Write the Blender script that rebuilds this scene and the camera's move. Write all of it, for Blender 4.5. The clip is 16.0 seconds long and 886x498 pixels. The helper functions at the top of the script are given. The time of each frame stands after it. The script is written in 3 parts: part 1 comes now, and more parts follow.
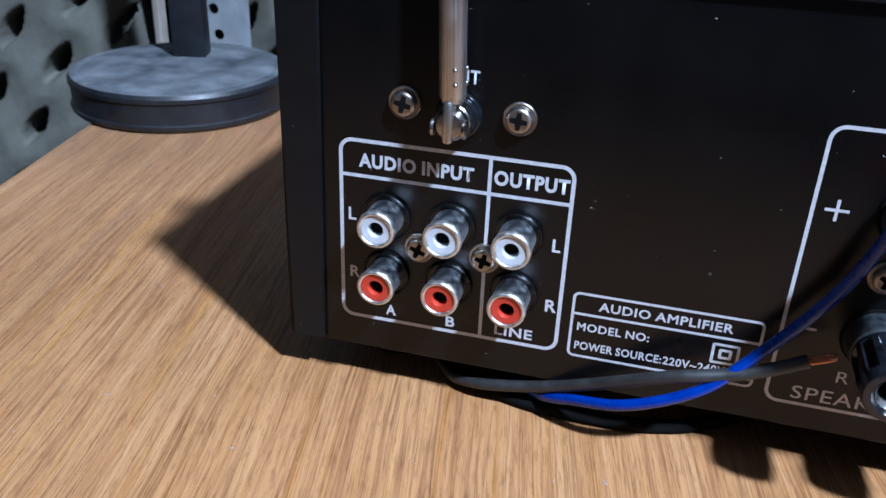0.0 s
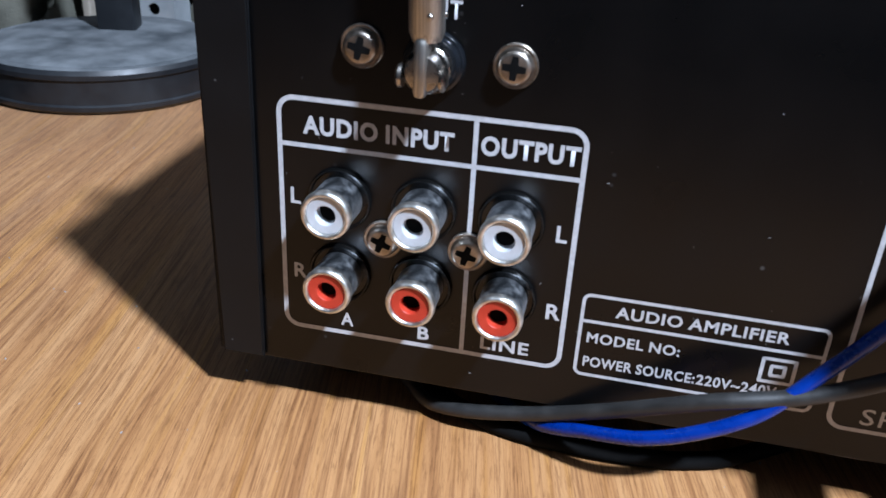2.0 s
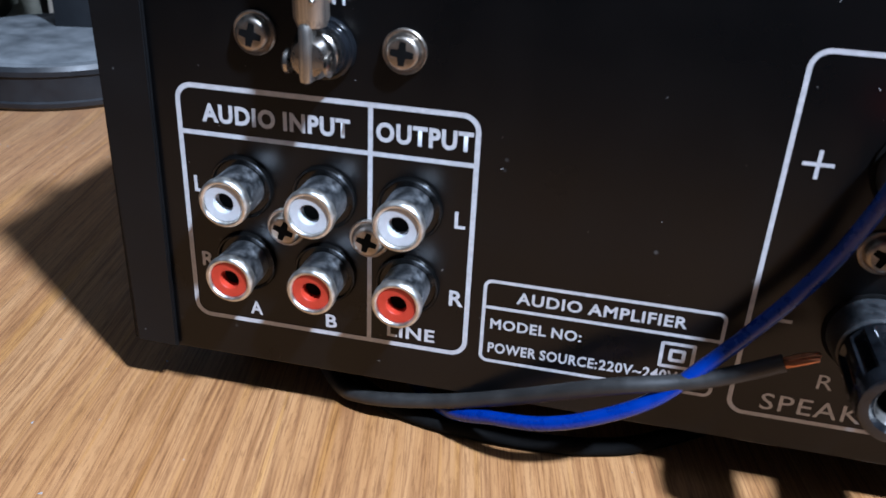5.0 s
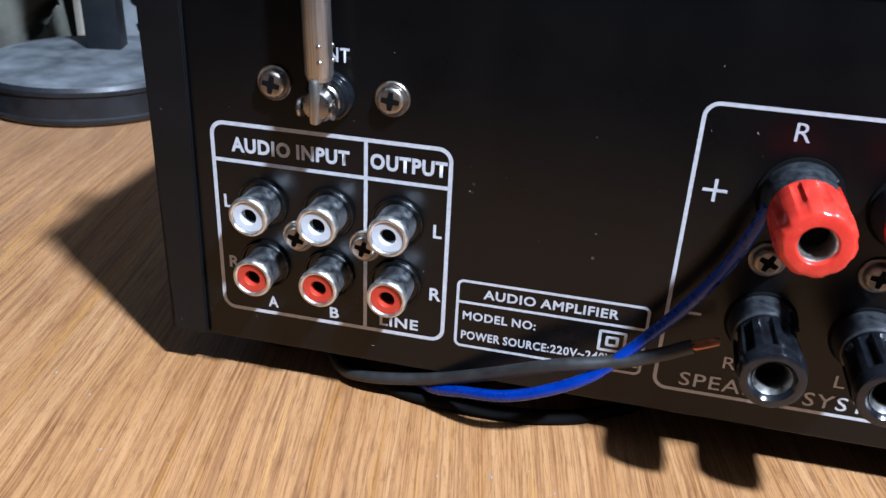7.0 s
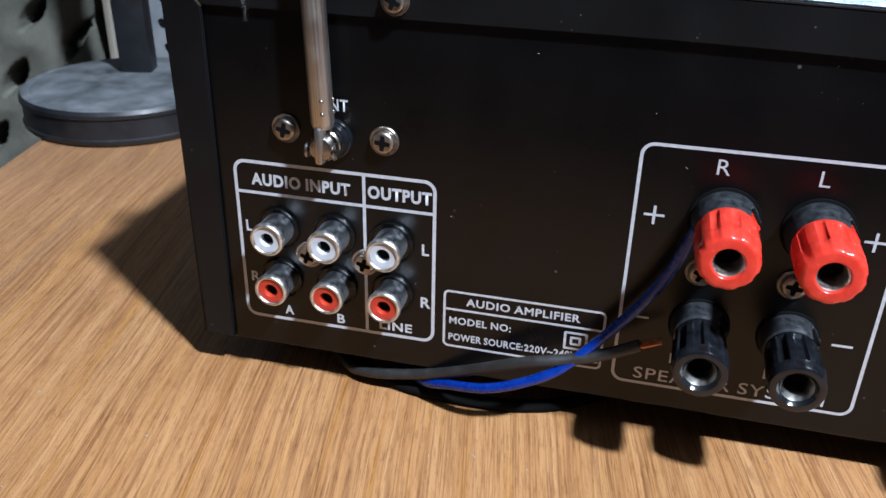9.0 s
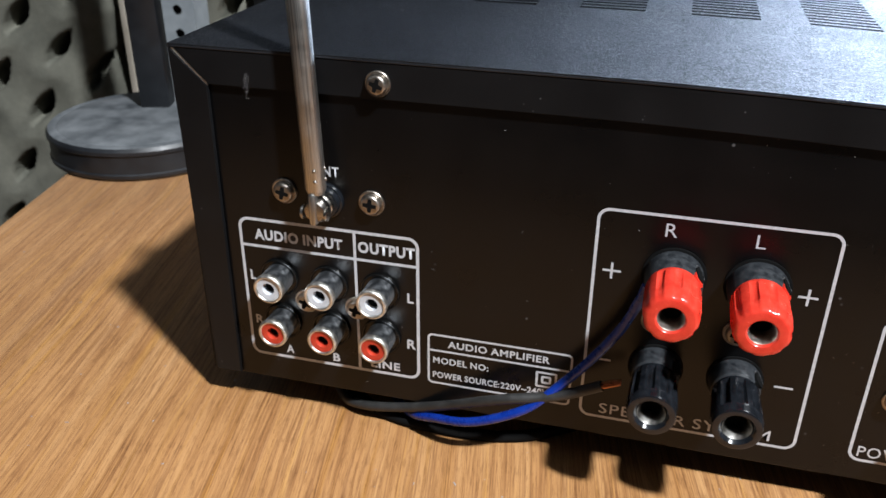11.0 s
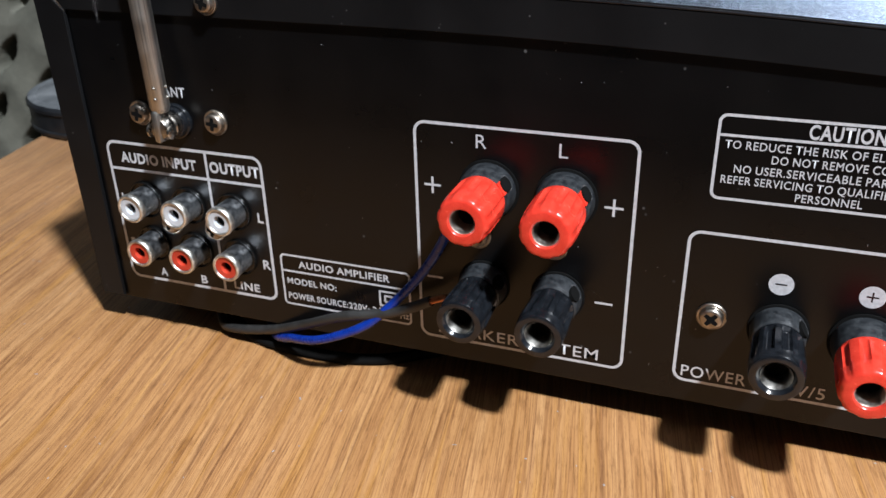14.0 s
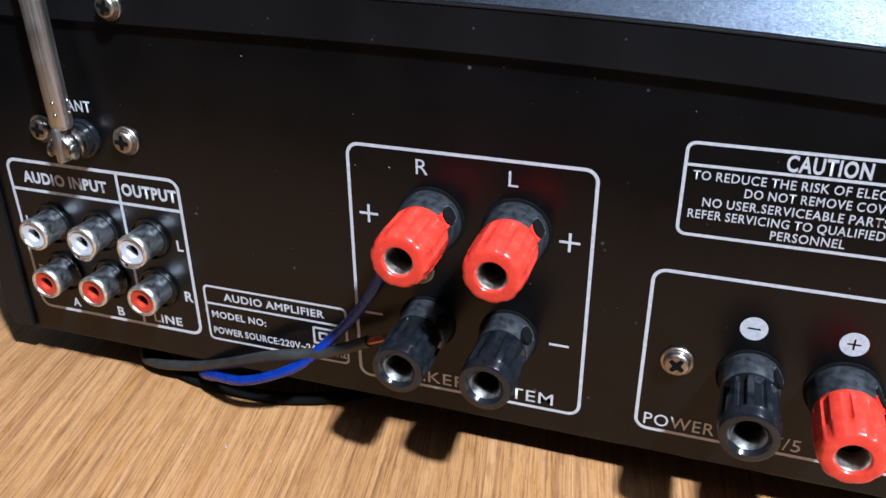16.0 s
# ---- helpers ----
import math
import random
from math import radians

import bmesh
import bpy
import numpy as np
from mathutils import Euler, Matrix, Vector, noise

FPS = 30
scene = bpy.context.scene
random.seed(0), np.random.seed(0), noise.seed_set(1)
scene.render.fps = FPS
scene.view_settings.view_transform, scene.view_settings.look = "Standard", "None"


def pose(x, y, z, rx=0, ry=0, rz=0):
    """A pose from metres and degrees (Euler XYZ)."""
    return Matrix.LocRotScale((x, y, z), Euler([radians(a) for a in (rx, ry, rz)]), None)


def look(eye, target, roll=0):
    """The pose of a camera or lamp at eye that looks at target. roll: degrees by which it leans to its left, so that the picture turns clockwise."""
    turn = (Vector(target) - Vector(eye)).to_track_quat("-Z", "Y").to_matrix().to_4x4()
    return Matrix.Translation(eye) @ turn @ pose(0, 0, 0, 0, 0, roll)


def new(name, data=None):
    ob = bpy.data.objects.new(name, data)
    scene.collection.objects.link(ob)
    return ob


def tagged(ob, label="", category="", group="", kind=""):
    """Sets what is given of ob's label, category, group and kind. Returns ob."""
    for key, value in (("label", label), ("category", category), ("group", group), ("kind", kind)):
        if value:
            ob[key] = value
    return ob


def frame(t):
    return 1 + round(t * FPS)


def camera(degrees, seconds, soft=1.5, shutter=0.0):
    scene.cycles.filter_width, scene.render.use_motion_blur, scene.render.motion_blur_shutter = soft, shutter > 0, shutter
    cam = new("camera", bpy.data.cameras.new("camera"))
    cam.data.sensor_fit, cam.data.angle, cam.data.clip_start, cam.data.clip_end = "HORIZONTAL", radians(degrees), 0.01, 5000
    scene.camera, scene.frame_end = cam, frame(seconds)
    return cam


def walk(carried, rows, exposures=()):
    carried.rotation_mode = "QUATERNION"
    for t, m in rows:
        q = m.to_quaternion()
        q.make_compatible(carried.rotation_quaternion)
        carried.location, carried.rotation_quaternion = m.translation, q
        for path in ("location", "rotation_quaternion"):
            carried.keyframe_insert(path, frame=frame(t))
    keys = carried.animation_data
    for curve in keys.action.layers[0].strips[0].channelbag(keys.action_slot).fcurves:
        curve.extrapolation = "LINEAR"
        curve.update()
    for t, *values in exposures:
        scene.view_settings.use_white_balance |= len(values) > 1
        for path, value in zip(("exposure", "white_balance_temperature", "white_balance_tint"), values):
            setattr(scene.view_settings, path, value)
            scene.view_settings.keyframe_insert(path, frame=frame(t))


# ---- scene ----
cam = camera(55.5, 16.0, soft=1.5)
# a phone's lens close to its subject: the stand and the foam behind lie out of focus
cam.data.dof.use_dof, cam.data.dof.focus_distance, cam.data.dof.aperture_fstop = True, 0.182, 45.0
PATH = [
    (0, (0.03204, -0.15954, 0.12274), (-0.01288, 0.01319, 0.03248), 2.36),
    (0.2, (0.03171, -0.15191, 0.13001), (-0.01317, 0.02068, 0.03949), 2.10),
    (0.5, (0.03135, -0.14361, 0.13714), (-0.01192, 0.02792, 0.04384), 1.49),
    (0.7, (0.03192, -0.14408, 0.13823), (-0.01175, 0.02781, 0.04577), 1.61),
    (1, (0.03046, -0.14273, 0.13153), (-0.01162, 0.02940, 0.03880), 1.50),
    (1.2, (0.02618, -0.14037, 0.12074), (-0.01507, 0.03047, 0.02545), 2.09),
    (1.5, (0.01696, -0.12733, 0.10388), (-0.02218, 0.04778, 0.01552), 2.50),
    (1.7, (0.01484, -0.12547, 0.10255), (-0.02325, 0.04924, 0.01298), 2.96),
    (2, (0.02104, -0.12457, 0.10266), (-0.01458, 0.05040, 0.01259), 3.14),
    (2.2, (0.02744, -0.12572, 0.10550), (-0.00735, 0.04920, 0.01501), 3.50),
    (2.5, (0.03338, -0.11861, 0.10822), (-0.00403, 0.05514, 0.01650), 2.77),
    (2.7, (0.03395, -0.11852, 0.09934), (-0.00182, 0.05591, 0.00828), 2.88),
    (3, (0.03070, -0.11693, 0.08462), (-0.00720, 0.05793, -0.00474), 3.12),
    (3.2, (0.02995, -0.11331, 0.07920), (-0.00494, 0.05858, -0.01646), 3.47),
    (3.5, (0.02935, -0.11422, 0.07836), (-0.00538, 0.06300, -0.00759), 3.89),
    (3.7, (0.02970, -0.11598, 0.08074), (-0.00471, 0.06118, -0.00546), 4.12),
    (4, (0.02989, -0.11487, 0.08374), (-0.00355, 0.06161, -0.00420), 3.88),
    (4.2, (0.03320, -0.11571, 0.08682), (-0.00299, 0.05847, -0.00444), 3.87),
    (4.5, (0.03714, -0.11770, 0.09151), (0.00196, 0.05850, 0.00365), 3.45),
    (4.7, (0.03628, -0.11937, 0.09556), (0.00179, 0.05659, 0.00696), 3.08),
    (6.8, (0.04907, -0.14769, 0.11961), (0.01074, 0.02539, 0.02701), 2.51),
    (7, (0.04797, -0.15046, 0.11755), (0.01136, 0.02460, 0.02803), 2.93),
    (7.2, (0.04792, -0.15086, 0.12005), (0.01188, 0.02389, 0.02969), 2.87),
    (7.5, (0.05061, -0.15534, 0.12573), (0.01439, 0.01898, 0.03461), 2.86),
    (7.8, (0.05499, -0.16186, 0.12702), (0.01688, 0.01278, 0.03730), 2.89),
    (8, (0.05677, -0.16796, 0.12929), (0.01900, 0.00634, 0.03877), 2.59),
    (8.2, (0.06019, -0.16935, 0.13215), (0.02181, 0.00409, 0.04027), 2.42),
    (8.5, (0.06339, -0.16905, 0.13614), (0.02331, 0.00444, 0.04507), 1.87),
    (8.8, (0.06303, -0.17112, 0.13732), (0.02247, 0.00286, 0.04742), 1.63),
    (9, (0.06163, -0.17293, 0.13710), (0.01953, -0.00025, 0.04539), 1.28),
    (9.2, (0.06009, -0.17206, 0.13982), (0.01823, 0.00095, 0.04864), 1.39),
    (11.3, (0.07767, -0.18455, 0.15935), (0.02854, -0.01381, 0.06752), -0.06),
    (11.5, (0.07905, -0.18422, 0.15576), (0.02837, -0.01363, 0.06448), -0.11),
    (11.8, (0.07572, -0.18497, 0.15612), (0.02455, -0.01544, 0.06320), 0.06),
    (12, (0.07343, -0.18534, 0.15800), (0.02265, -0.01473, 0.06682), 0.16),
    (12.2, (0.07396, -0.18507, 0.15952), (0.02333, -0.01472, 0.06777), -0.16),
    (12.5, (0.07673, -0.18609, 0.16507), (0.02436, -0.01615, 0.07353), -0.14),
    (12.8, (0.07911, -0.18907, 0.16771), (0.02558, -0.01901, 0.07708), -0.51),
    (13, (0.08552, -0.19024, 0.16581), (0.03095, -0.02036, 0.07548), -0.34),
    (13.1, (0.09163, -0.19108, 0.16442), (0.03637, -0.02243, 0.07229), -0.52),
    (13.3, (0.10940, -0.19394, 0.15920), (0.05099, -0.02526, 0.06906), -1.11),
    (13.5, (0.12328, -0.19020, 0.15202), (0.06214, -0.02175, 0.06321), -1.11),
    (13.8, (0.13727, -0.18714, 0.14664), (0.07380, -0.01941, 0.05812), -1.34),
    (14, (0.13784, -0.18012, 0.14029), (0.07400, -0.01335, 0.05023), -1.43),
    (14.2, (0.13524, -0.17295, 0.13271), (0.07124, -0.00824, 0.03913), -1.35),
    (14.3, (0.13384, -0.16898, 0.12911), (0.07033, -0.00315, 0.03712), -0.88),
    (14.5, (0.13016, -0.16296, 0.12502), (0.06842, 0.00463, 0.03501), -0.62),
    (14.8, (0.12725, -0.15914, 0.12746), (0.07065, 0.00984, 0.03673), -0.07),
    (15, (0.12564, -0.15592, 0.12957), (0.06836, 0.01256, 0.03827), 0.06),
    (15.2, (0.12658, -0.15456, 0.13258), (0.07173, 0.01479, 0.04141), 0.52),
    (15.5, (0.12848, -0.14977, 0.13304), (0.07258, 0.01860, 0.04071), -0.12),
    (15.8, (0.13259, -0.15462, 0.13900), (0.07860, 0.01424, 0.04645), 0.08),
    (16, (0.13558, -0.15513, 0.14008), (0.07951, 0.01288, 0.04718), -0.44),
]
TONE = [
    (0, 0.06, 5250, 10), (1, 0.08, 5750, 10), (2, 0.08, 5850, 10), (3, 0.12, 5950, 10), (3.5, 0.05, 5800, 10), (4.5, 0.03, 5650, 10), (7, 0.22, 5750, 10), (8, 0.16, 5750, 10), (9, 0.0, 6100, 10),
    (11.5, -0.06, 7150, 10), (13, -0.06, 7150, 10), (14, -0.06, 6900, 10), (14.6, -0.04, 6350, 10), (15, 0.07, 6000, 10), (16, 0.14, 6050, 10),
]
walk(cam, [(t, look(eye, target, roll)) for t, eye, target, roll in PATH], TONE)

# ---- light ----
MM = 0.001
world = bpy.data.worlds.new("room_glow")
scene.world = world
world.use_nodes = True
world.node_tree.nodes["Background"].inputs[0].default_value = (0.55, 0.7, 1.0, 1)
world.node_tree.nodes["Background"].inputs[1].default_value = 0.0007


def area_lamp(name, eye, target, watts, size, colour, shape="DISK", size_y=None):
    data = bpy.data.lights.new(name, "AREA")
    data.energy, data.color, data.shape, data.size = watts, colour, shape, size
    if size_y:
        data.size_y = size_y
    ob = new(name, data)
    ob.matrix_world = look(eye, target)
    return ob


# ceiling bulb, to the right and in front of the desk
area_lamp("ceiling_bulb", (0.935, -0.68, 1.56), (0.05, 0.0, 0.03), 86, 0.115, (0.86, 0.955, 1.09))
# cool daylight from a window beyond the desk
area_lamp("window_light", (0.70, 1.25, 0.43), (0.12, 0.0, 0.1), 46.0, 0.9, (0.60, 0.80, 1.17), "RECTANGLE", 0.46)


# ---- materials ----
def nodes_of(name):
    m = bpy.data.materials.new(name)
    m.use_nodes = True
    nt = m.node_tree
    return m, nt, nt.nodes["Principled BSDF"]


def add(nt, kind, **values):
    n = nt.nodes.new(kind)
    for key, value in values.items():
        n.inputs[key].default_value = value
    return n


def coords(nt, scale=(1, 1, 1), rot=(0, 0, 0)):
    tc = nt.nodes.new("ShaderNodeTexCoord")
    mp = nt.nodes.new("ShaderNodeMapping")
    mp.inputs["Scale"].default_value = scale
    mp.inputs["Rotation"].default_value = rot
    nt.links.new(tc.outputs["Object"], mp.inputs["Vector"])
    return mp.outputs["Vector"]


def ramp(nt, source, stops):
    r = nt.nodes.new("ShaderNodeValToRGB")
    while len(r.color_ramp.elements) < len(stops):
        r.color_ramp.elements.new(0.5)
    for e, (pos, col) in zip(r.color_ramp.elements, stops):
        e.position, e.color = pos, (*col, 1) if len(col) == 3 else col
    nt.links.new(source, r.inputs["Fac"])
    return r.outputs["Color"]


def grey(v):
    return (v, v, v)


def bump(nt, source, strength, distance, bsdf):
    b = add(nt, "ShaderNodeBump", Strength=strength, Distance=distance)
    nt.links.new(source, b.inputs["Height"])
    nt.links.new(b.outputs["Normal"], bsdf.inputs["Normal"])
    return b


def surface(name, dark, light, rough=(0.4, 0.6), metal=0.0, scale=300, fine=2500, relief=0.1, depth=0.0001, spec=0.5, coat=0.0):
    """A surface with large stains and fine grain in colour, gloss and relief."""
    m, nt, b = nodes_of(name)
    vec = coords(nt)
    big = add(nt, "ShaderNodeTexNoise", Scale=scale, Detail=5.0, Roughness=0.6)
    small = add(nt, "ShaderNodeTexNoise", Scale=fine, Detail=3.0)
    for n in (big, small):
        nt.links.new(vec, n.inputs["Vector"])
    nt.links.new(ramp(nt, big.outputs["Fac"], [(0.3, dark), (0.7, light)]), b.inputs["Base Color"])
    nt.links.new(ramp(nt, big.outputs["Fac"], [(0.3, grey(rough[0])), (0.7, grey(rough[1]))]), b.inputs["Roughness"])
    b.inputs["Metallic"].default_value = metal
    b.inputs["Specular IOR Level"].default_value = spec
    b.inputs["Coat Weight"].default_value = coat
    b.inputs["Coat Roughness"].default_value = 0.15
    bump(nt, small.outputs["Fac"], relief, depth, b)
    return m


def wood_material():
    """Oak-grained laminate: long fibres, darker growth bands and short open pores, along y."""
    m, nt, b = nodes_of("oak_laminate")
    sway = add(nt, "ShaderNodeTexNoise", Scale=9.0, Detail=2.0)
    nt.links.new(coords(nt), sway.inputs["Vector"])
    shift = nt.nodes.new("ShaderNodeVectorMath")
    shift.operation = "MULTIPLY_ADD"
    shift.inputs[1].default_value = (0.006, 0.0, 0.0)
    nt.links.new(sway.outputs["Color"], shift.inputs[0])
    tc = nt.nodes.new("ShaderNodeTexCoord")
    nt.links.new(tc.outputs["Object"], shift.inputs[2])

    def along(stretch, scale, detail, rough):
        mp = nt.nodes.new("ShaderNodeMapping")
        mp.inputs["Scale"].default_value = (1, stretch, 1)
        nt.links.new(shift.outputs[0], mp.inputs["Vector"])
        n = add(nt, "ShaderNodeTexNoise", Scale=scale, Detail=detail, Roughness=rough)
        nt.links.new(mp.outputs["Vector"], n.inputs["Vector"])
        return n.outputs["Fac"]

    def times(colour, other, amount):
        mul = nt.nodes.new("ShaderNodeMix")
        mul.data_type, mul.blend_type = "RGBA", "MULTIPLY"
        mul.inputs[0].default_value = amount
        nt.links.new(colour, mul.inputs[6])
        nt.links.new(other, mul.inputs[7])
        return mul.outputs[2]

    bands = along(0.032, 190.0, 3.0, 0.5)
    fibre = along(0.030, 1400.0, 4.0, 0.65)
    pores = along(0.09, 1500.0, 4.0, 0.65)
    flecks = along(0.22, 2600.0, 2.0, 0.6)
    rings = along(0.009, 420.0, 1.0, 0.4)
    amber = along(0.022, 300.0, 3.0, 0.6)
    ash = along(0.02, 360.0, 3.0, 0.6)
    lines = along(0.010, 760.0, 2.0, 0.5)
    blot = add(nt, "ShaderNodeTexNoise", Scale=16.0, Detail=3.0)
    nt.links.new(tc.outputs["Object"], blot.inputs["Vector"])
    tone = ramp(nt, bands, [(0.30, (0.425, 0.200, 0.071)), (0.50, (0.50, 0.251, 0.096)), (0.70, (0.575, 0.309, 0.130))])
    tone = times(tone, ramp(nt, fibre, [(0.34, (0.46, 0.37, 0.30)), (0.46, (0.84, 0.80, 0.77)), (0.60, grey(1.0))]), 0.60)
    tone = times(tone, ramp(nt, pores, [(0.38, (0.50, 0.42, 0.37)), (0.48, grey(1.0))]), 0.50)
    tone = times(tone, ramp(nt, flecks, [(0.30, (0.62, 0.55, 0.50)), (0.42, grey(1.0))]), 0.40)
    tone = times(tone, ramp(nt, lines, [(0.36, (0.60, 0.51, 0.44)), (0.43, grey(1.0))]), 0.55)
    thin = (0.56, 0.47, 0.42)
    tone = times(tone, ramp(nt, rings, [(0.375, grey(1.0)), (0.395, thin), (0.415, grey(1.0)), (0.475, grey(1.0)), (0.495, thin), (0.515, grey(1.0)), (0.575, grey(1.0)), (0.595, thin), (0.615, grey(1.0))]), 0.75)
    tone = times(tone, ramp(nt, amber, [(0.53, grey(1.0)), (0.66, (1.0, 0.95, 0.62))]), 0.7)
    tone = times(tone, ramp(nt, ash, [(0.56, grey(1.0)), (0.66, (0.78, 0.77, 0.86))]), 0.5)
    tone = times(tone, ramp(nt, blot.outputs["Fac"], [(0.3, grey(0.80)), (0.7, grey(1.0))]), 0.7)
    nt.links.new(tone, b.inputs["Base Color"])
    nt.links.new(ramp(nt, blot.outputs["Fac"], [(0.3, grey(0.40)), (0.7, grey(0.58))]), b.inputs["Roughness"])
    b.inputs["Specular IOR Level"].default_value = 0.6
    b.inputs["Sheen Weight"].default_value = 0.10  # dust film, also standing in for gloss reflected at grazing angles
    b.inputs["Sheen Roughness"].default_value = 0.45
    bump(nt, pores, 0.5, 0.00018, b)
    return m


def powder_coat(name, tone, rough, grain, relief, distance, speck, gloss, glint=0.0):
    """Black paint on sheet metal, with orange-peel relief, dust and fine scratches."""
    m, nt, b = nodes_of(name)
    vec = coords(nt)
    peel = add(nt, "ShaderNodeTexNoise", Scale=grain, Detail=3.0, Roughness=0.6)
    dust = add(nt, "ShaderNodeTexVoronoi", Scale=speck)
    patch = add(nt, "ShaderNodeTexNoise", Scale=60.0, Detail=5.0)
    for n in (peel, dust, patch):
        nt.links.new(vec, n.inputs["Vector"])
    flecks = ramp(nt, dust.outputs["Distance"], [(0.035, grey(1.0)), (0.07, grey(0.0))])
    gate = ramp(nt, patch.outputs["Fac"], [(0.45, grey(0.0)), (0.75, grey(1.0))])
    both = nt.nodes.new("ShaderNodeMix")
    both.data_type, both.blend_type = "RGBA", "MULTIPLY"
    both.inputs[0].default_value = 1.0
    nt.links.new(flecks, both.inputs[6])
    nt.links.new(gate, both.inputs[7])
    col = nt.nodes.new("ShaderNodeMix")
    col.data_type = "RGBA"
    nt.links.new(both.outputs[2], col.inputs[0])
    nt.links.new(ramp(nt, patch.outputs["Fac"], [(0.3, tone), (0.75, tuple(1.6 * c for c in tone))]), col.inputs[6])
    col.inputs[7].default_value = (0.12, 0.12, 0.12, 1)
    nt.links.new(col.outputs[2], b.inputs["Base Color"])
    even = ramp(nt, patch.outputs["Fac"], [(0.3, grey(rough[0])), (0.7, grey(rough[1]))])
    if glint:  # single grains of the texture shine more than others
        grains = nt.nodes.new("ShaderNodeMix")
        grains.data_type, grains.blend_type = "RGBA", "LINEAR_LIGHT"
        grains.inputs[0].default_value = glint
        nt.links.new(even, grains.inputs[6])
        spots = add(nt, "ShaderNodeTexVoronoi", Scale=2600.0)
        nt.links.new(vec, spots.inputs["Vector"])
        nt.links.new(ramp(nt, spots.outputs["Color"], [(0.15, grey(1.0)), (0.85, grey(0.0))]), grains.inputs[7])
        even = grains.outputs[2]
    nt.links.new(even, b.inputs["Roughness"])
    b.inputs["Specular IOR Level"].default_value = gloss
    bump(nt, peel.outputs["Fac"], relief, distance, b)
    return m


def brushed(name, dark, light, rough):
    """Drawn metal tube with fine streaks along its length (z)."""
    m, nt, b = nodes_of(name)
    streak = add(nt, "ShaderNodeTexNoise", Scale=2600.0, Detail=4.0, Roughness=0.6)
    nt.links.new(coords(nt, (1, 1, 0.012)), streak.inputs["Vector"])
    wear = add(nt, "ShaderNodeTexNoise", Scale=160.0, Detail=4.0)
    nt.links.new(coords(nt), wear.inputs["Vector"])
    nt.links.new(ramp(nt, streak.outputs["Fac"], [(0.36, dark), (0.58, light)]), b.inputs["Base Color"])
    nt.links.new(ramp(nt, wear.outputs["Fac"], [(0.3, grey(rough[0])), (0.7, grey(rough[1]))]), b.inputs["Roughness"])
    b.inputs["Metallic"].default_value = 1.0
    bump(nt, streak.outputs["Fac"], 0.35, 0.00012, b)
    return m


WOOD = wood_material()
PANEL = powder_coat("satin_black_panel", (0.0019, 0.0019, 0.0021), (0.26, 0.34), 5200, 0.10, 0.00005, 150, 0.33)
COVER = powder_coat("textured_black_cover", (0.0030, 0.0036, 0.0050), (0.46, 0.54), 2600, 1.0, 0.00042, 260, 0.25, 0.16)
EDGE = powder_coat("smooth_black_folded_edge", (0.0036, 0.0038, 0.0043), (0.42, 0.50), 4200, 0.2, 0.00006, 260, 0.27)
HEM = powder_coat("worn_black_fold", (0.010, 0.011, 0.013), (0.26, 0.42), 2500, 0.6, 0.0002, 260, 0.5)
BARE = surface("bare_cut_steel", grey(0.6), grey(0.85), (0.45, 0.6), 1.0)
INK = surface("white_screen_ink", (0.44, 0.445, 0.465), (0.60, 0.605, 0.63), (0.5, 0.65), 0, 900, 6000, 0.05)
SCREWS = surface("bronzed_steel_screw", (0.24, 0.21, 0.175), (0.52, 0.46, 0.40), (0.30, 0.46), 1.0, 600, 4000, 0.12)
JET = surface("glossy_black_moulding", grey(0.0025), grey(0.005), (0.12, 0.24), 0, 500, 2500, 0.1, 0.0001, 0.4)
CHROME = surface("plated_steel_screw", (0.29, 0.265, 0.235), (0.50, 0.465, 0.425), (0.20, 0.36), 1.0, 500, 4000, 0.12)
SHELL = surface("worn_tin_plated_shell", (0.27, 0.31, 0.35), (0.90, 0.92, 0.95), (0.26, 0.50), 1.0, 650, 3500, 0.25, 0.0001)
SLEEVE = surface("worn_nickel_sleeve", (0.36, 0.32, 0.28), (0.72, 0.66, 0.60), (0.36, 0.52), 1.0, 700, 4000, 0.15)
DULL = surface("tarnished_nickel_sleeve", (0.14, 0.135, 0.125), (0.36, 0.345, 0.32), (0.38, 0.55), 1.0, 700, 4000, 0.15)
RIM = surface("bright_tin_rim", (0.62, 0.60, 0.55), (0.90, 0.88, 0.83), (0.34, 0.52), 1.0, 800, 4000, 0.08)
ROD = brushed("brushed_nickel_rod", (0.27, 0.26, 0.245), (0.54, 0.52, 0.485), (0.34, 0.54))
WHITE = surface("white_nylon_insert", (0.50, 0.52, 0.55), (0.60, 0.62, 0.65), (0.35, 0.5), 0, 500)
ORANGE = surface("red_nylon_insert", (0.46, 0.034, 0.016), (0.56, 0.05, 0.024), (0.35, 0.5), 0, 500)
RED = surface("red_translucent_plastic", (0.64, 0.034, 0.020), (0.80, 0.060, 0.036), (0.17, 0.29), 0, 350, 1400, 0.2, 0.00014, 0.5)
BLACK = surface("black_plastic", (0.0045, 0.0052, 0.0065), (0.012, 0.014, 0.0175), (0.12, 0.24), 0, 450, 2500, 0.2, 0.0001, 0.55)
DUSTY = surface("dusty_black_plastic", (0.006, 0.007, 0.009), (0.036, 0.040, 0.044), (0.28, 0.55), 0, 600, 3500, 0.25, 0.0001)
COLLARLIP = surface("worn_plastic_lip", (0.05, 0.052, 0.055), (0.16, 0.16, 0.165), (0.3, 0.5), 0, 900)
# matt near-black for washer and wire; also paints shade inside bores and recesses
SHADEBLACK = surface("matt_black_and_recess_shade", grey(0.003), grey(0.006), (0.8, 0.95), spec=0.08)
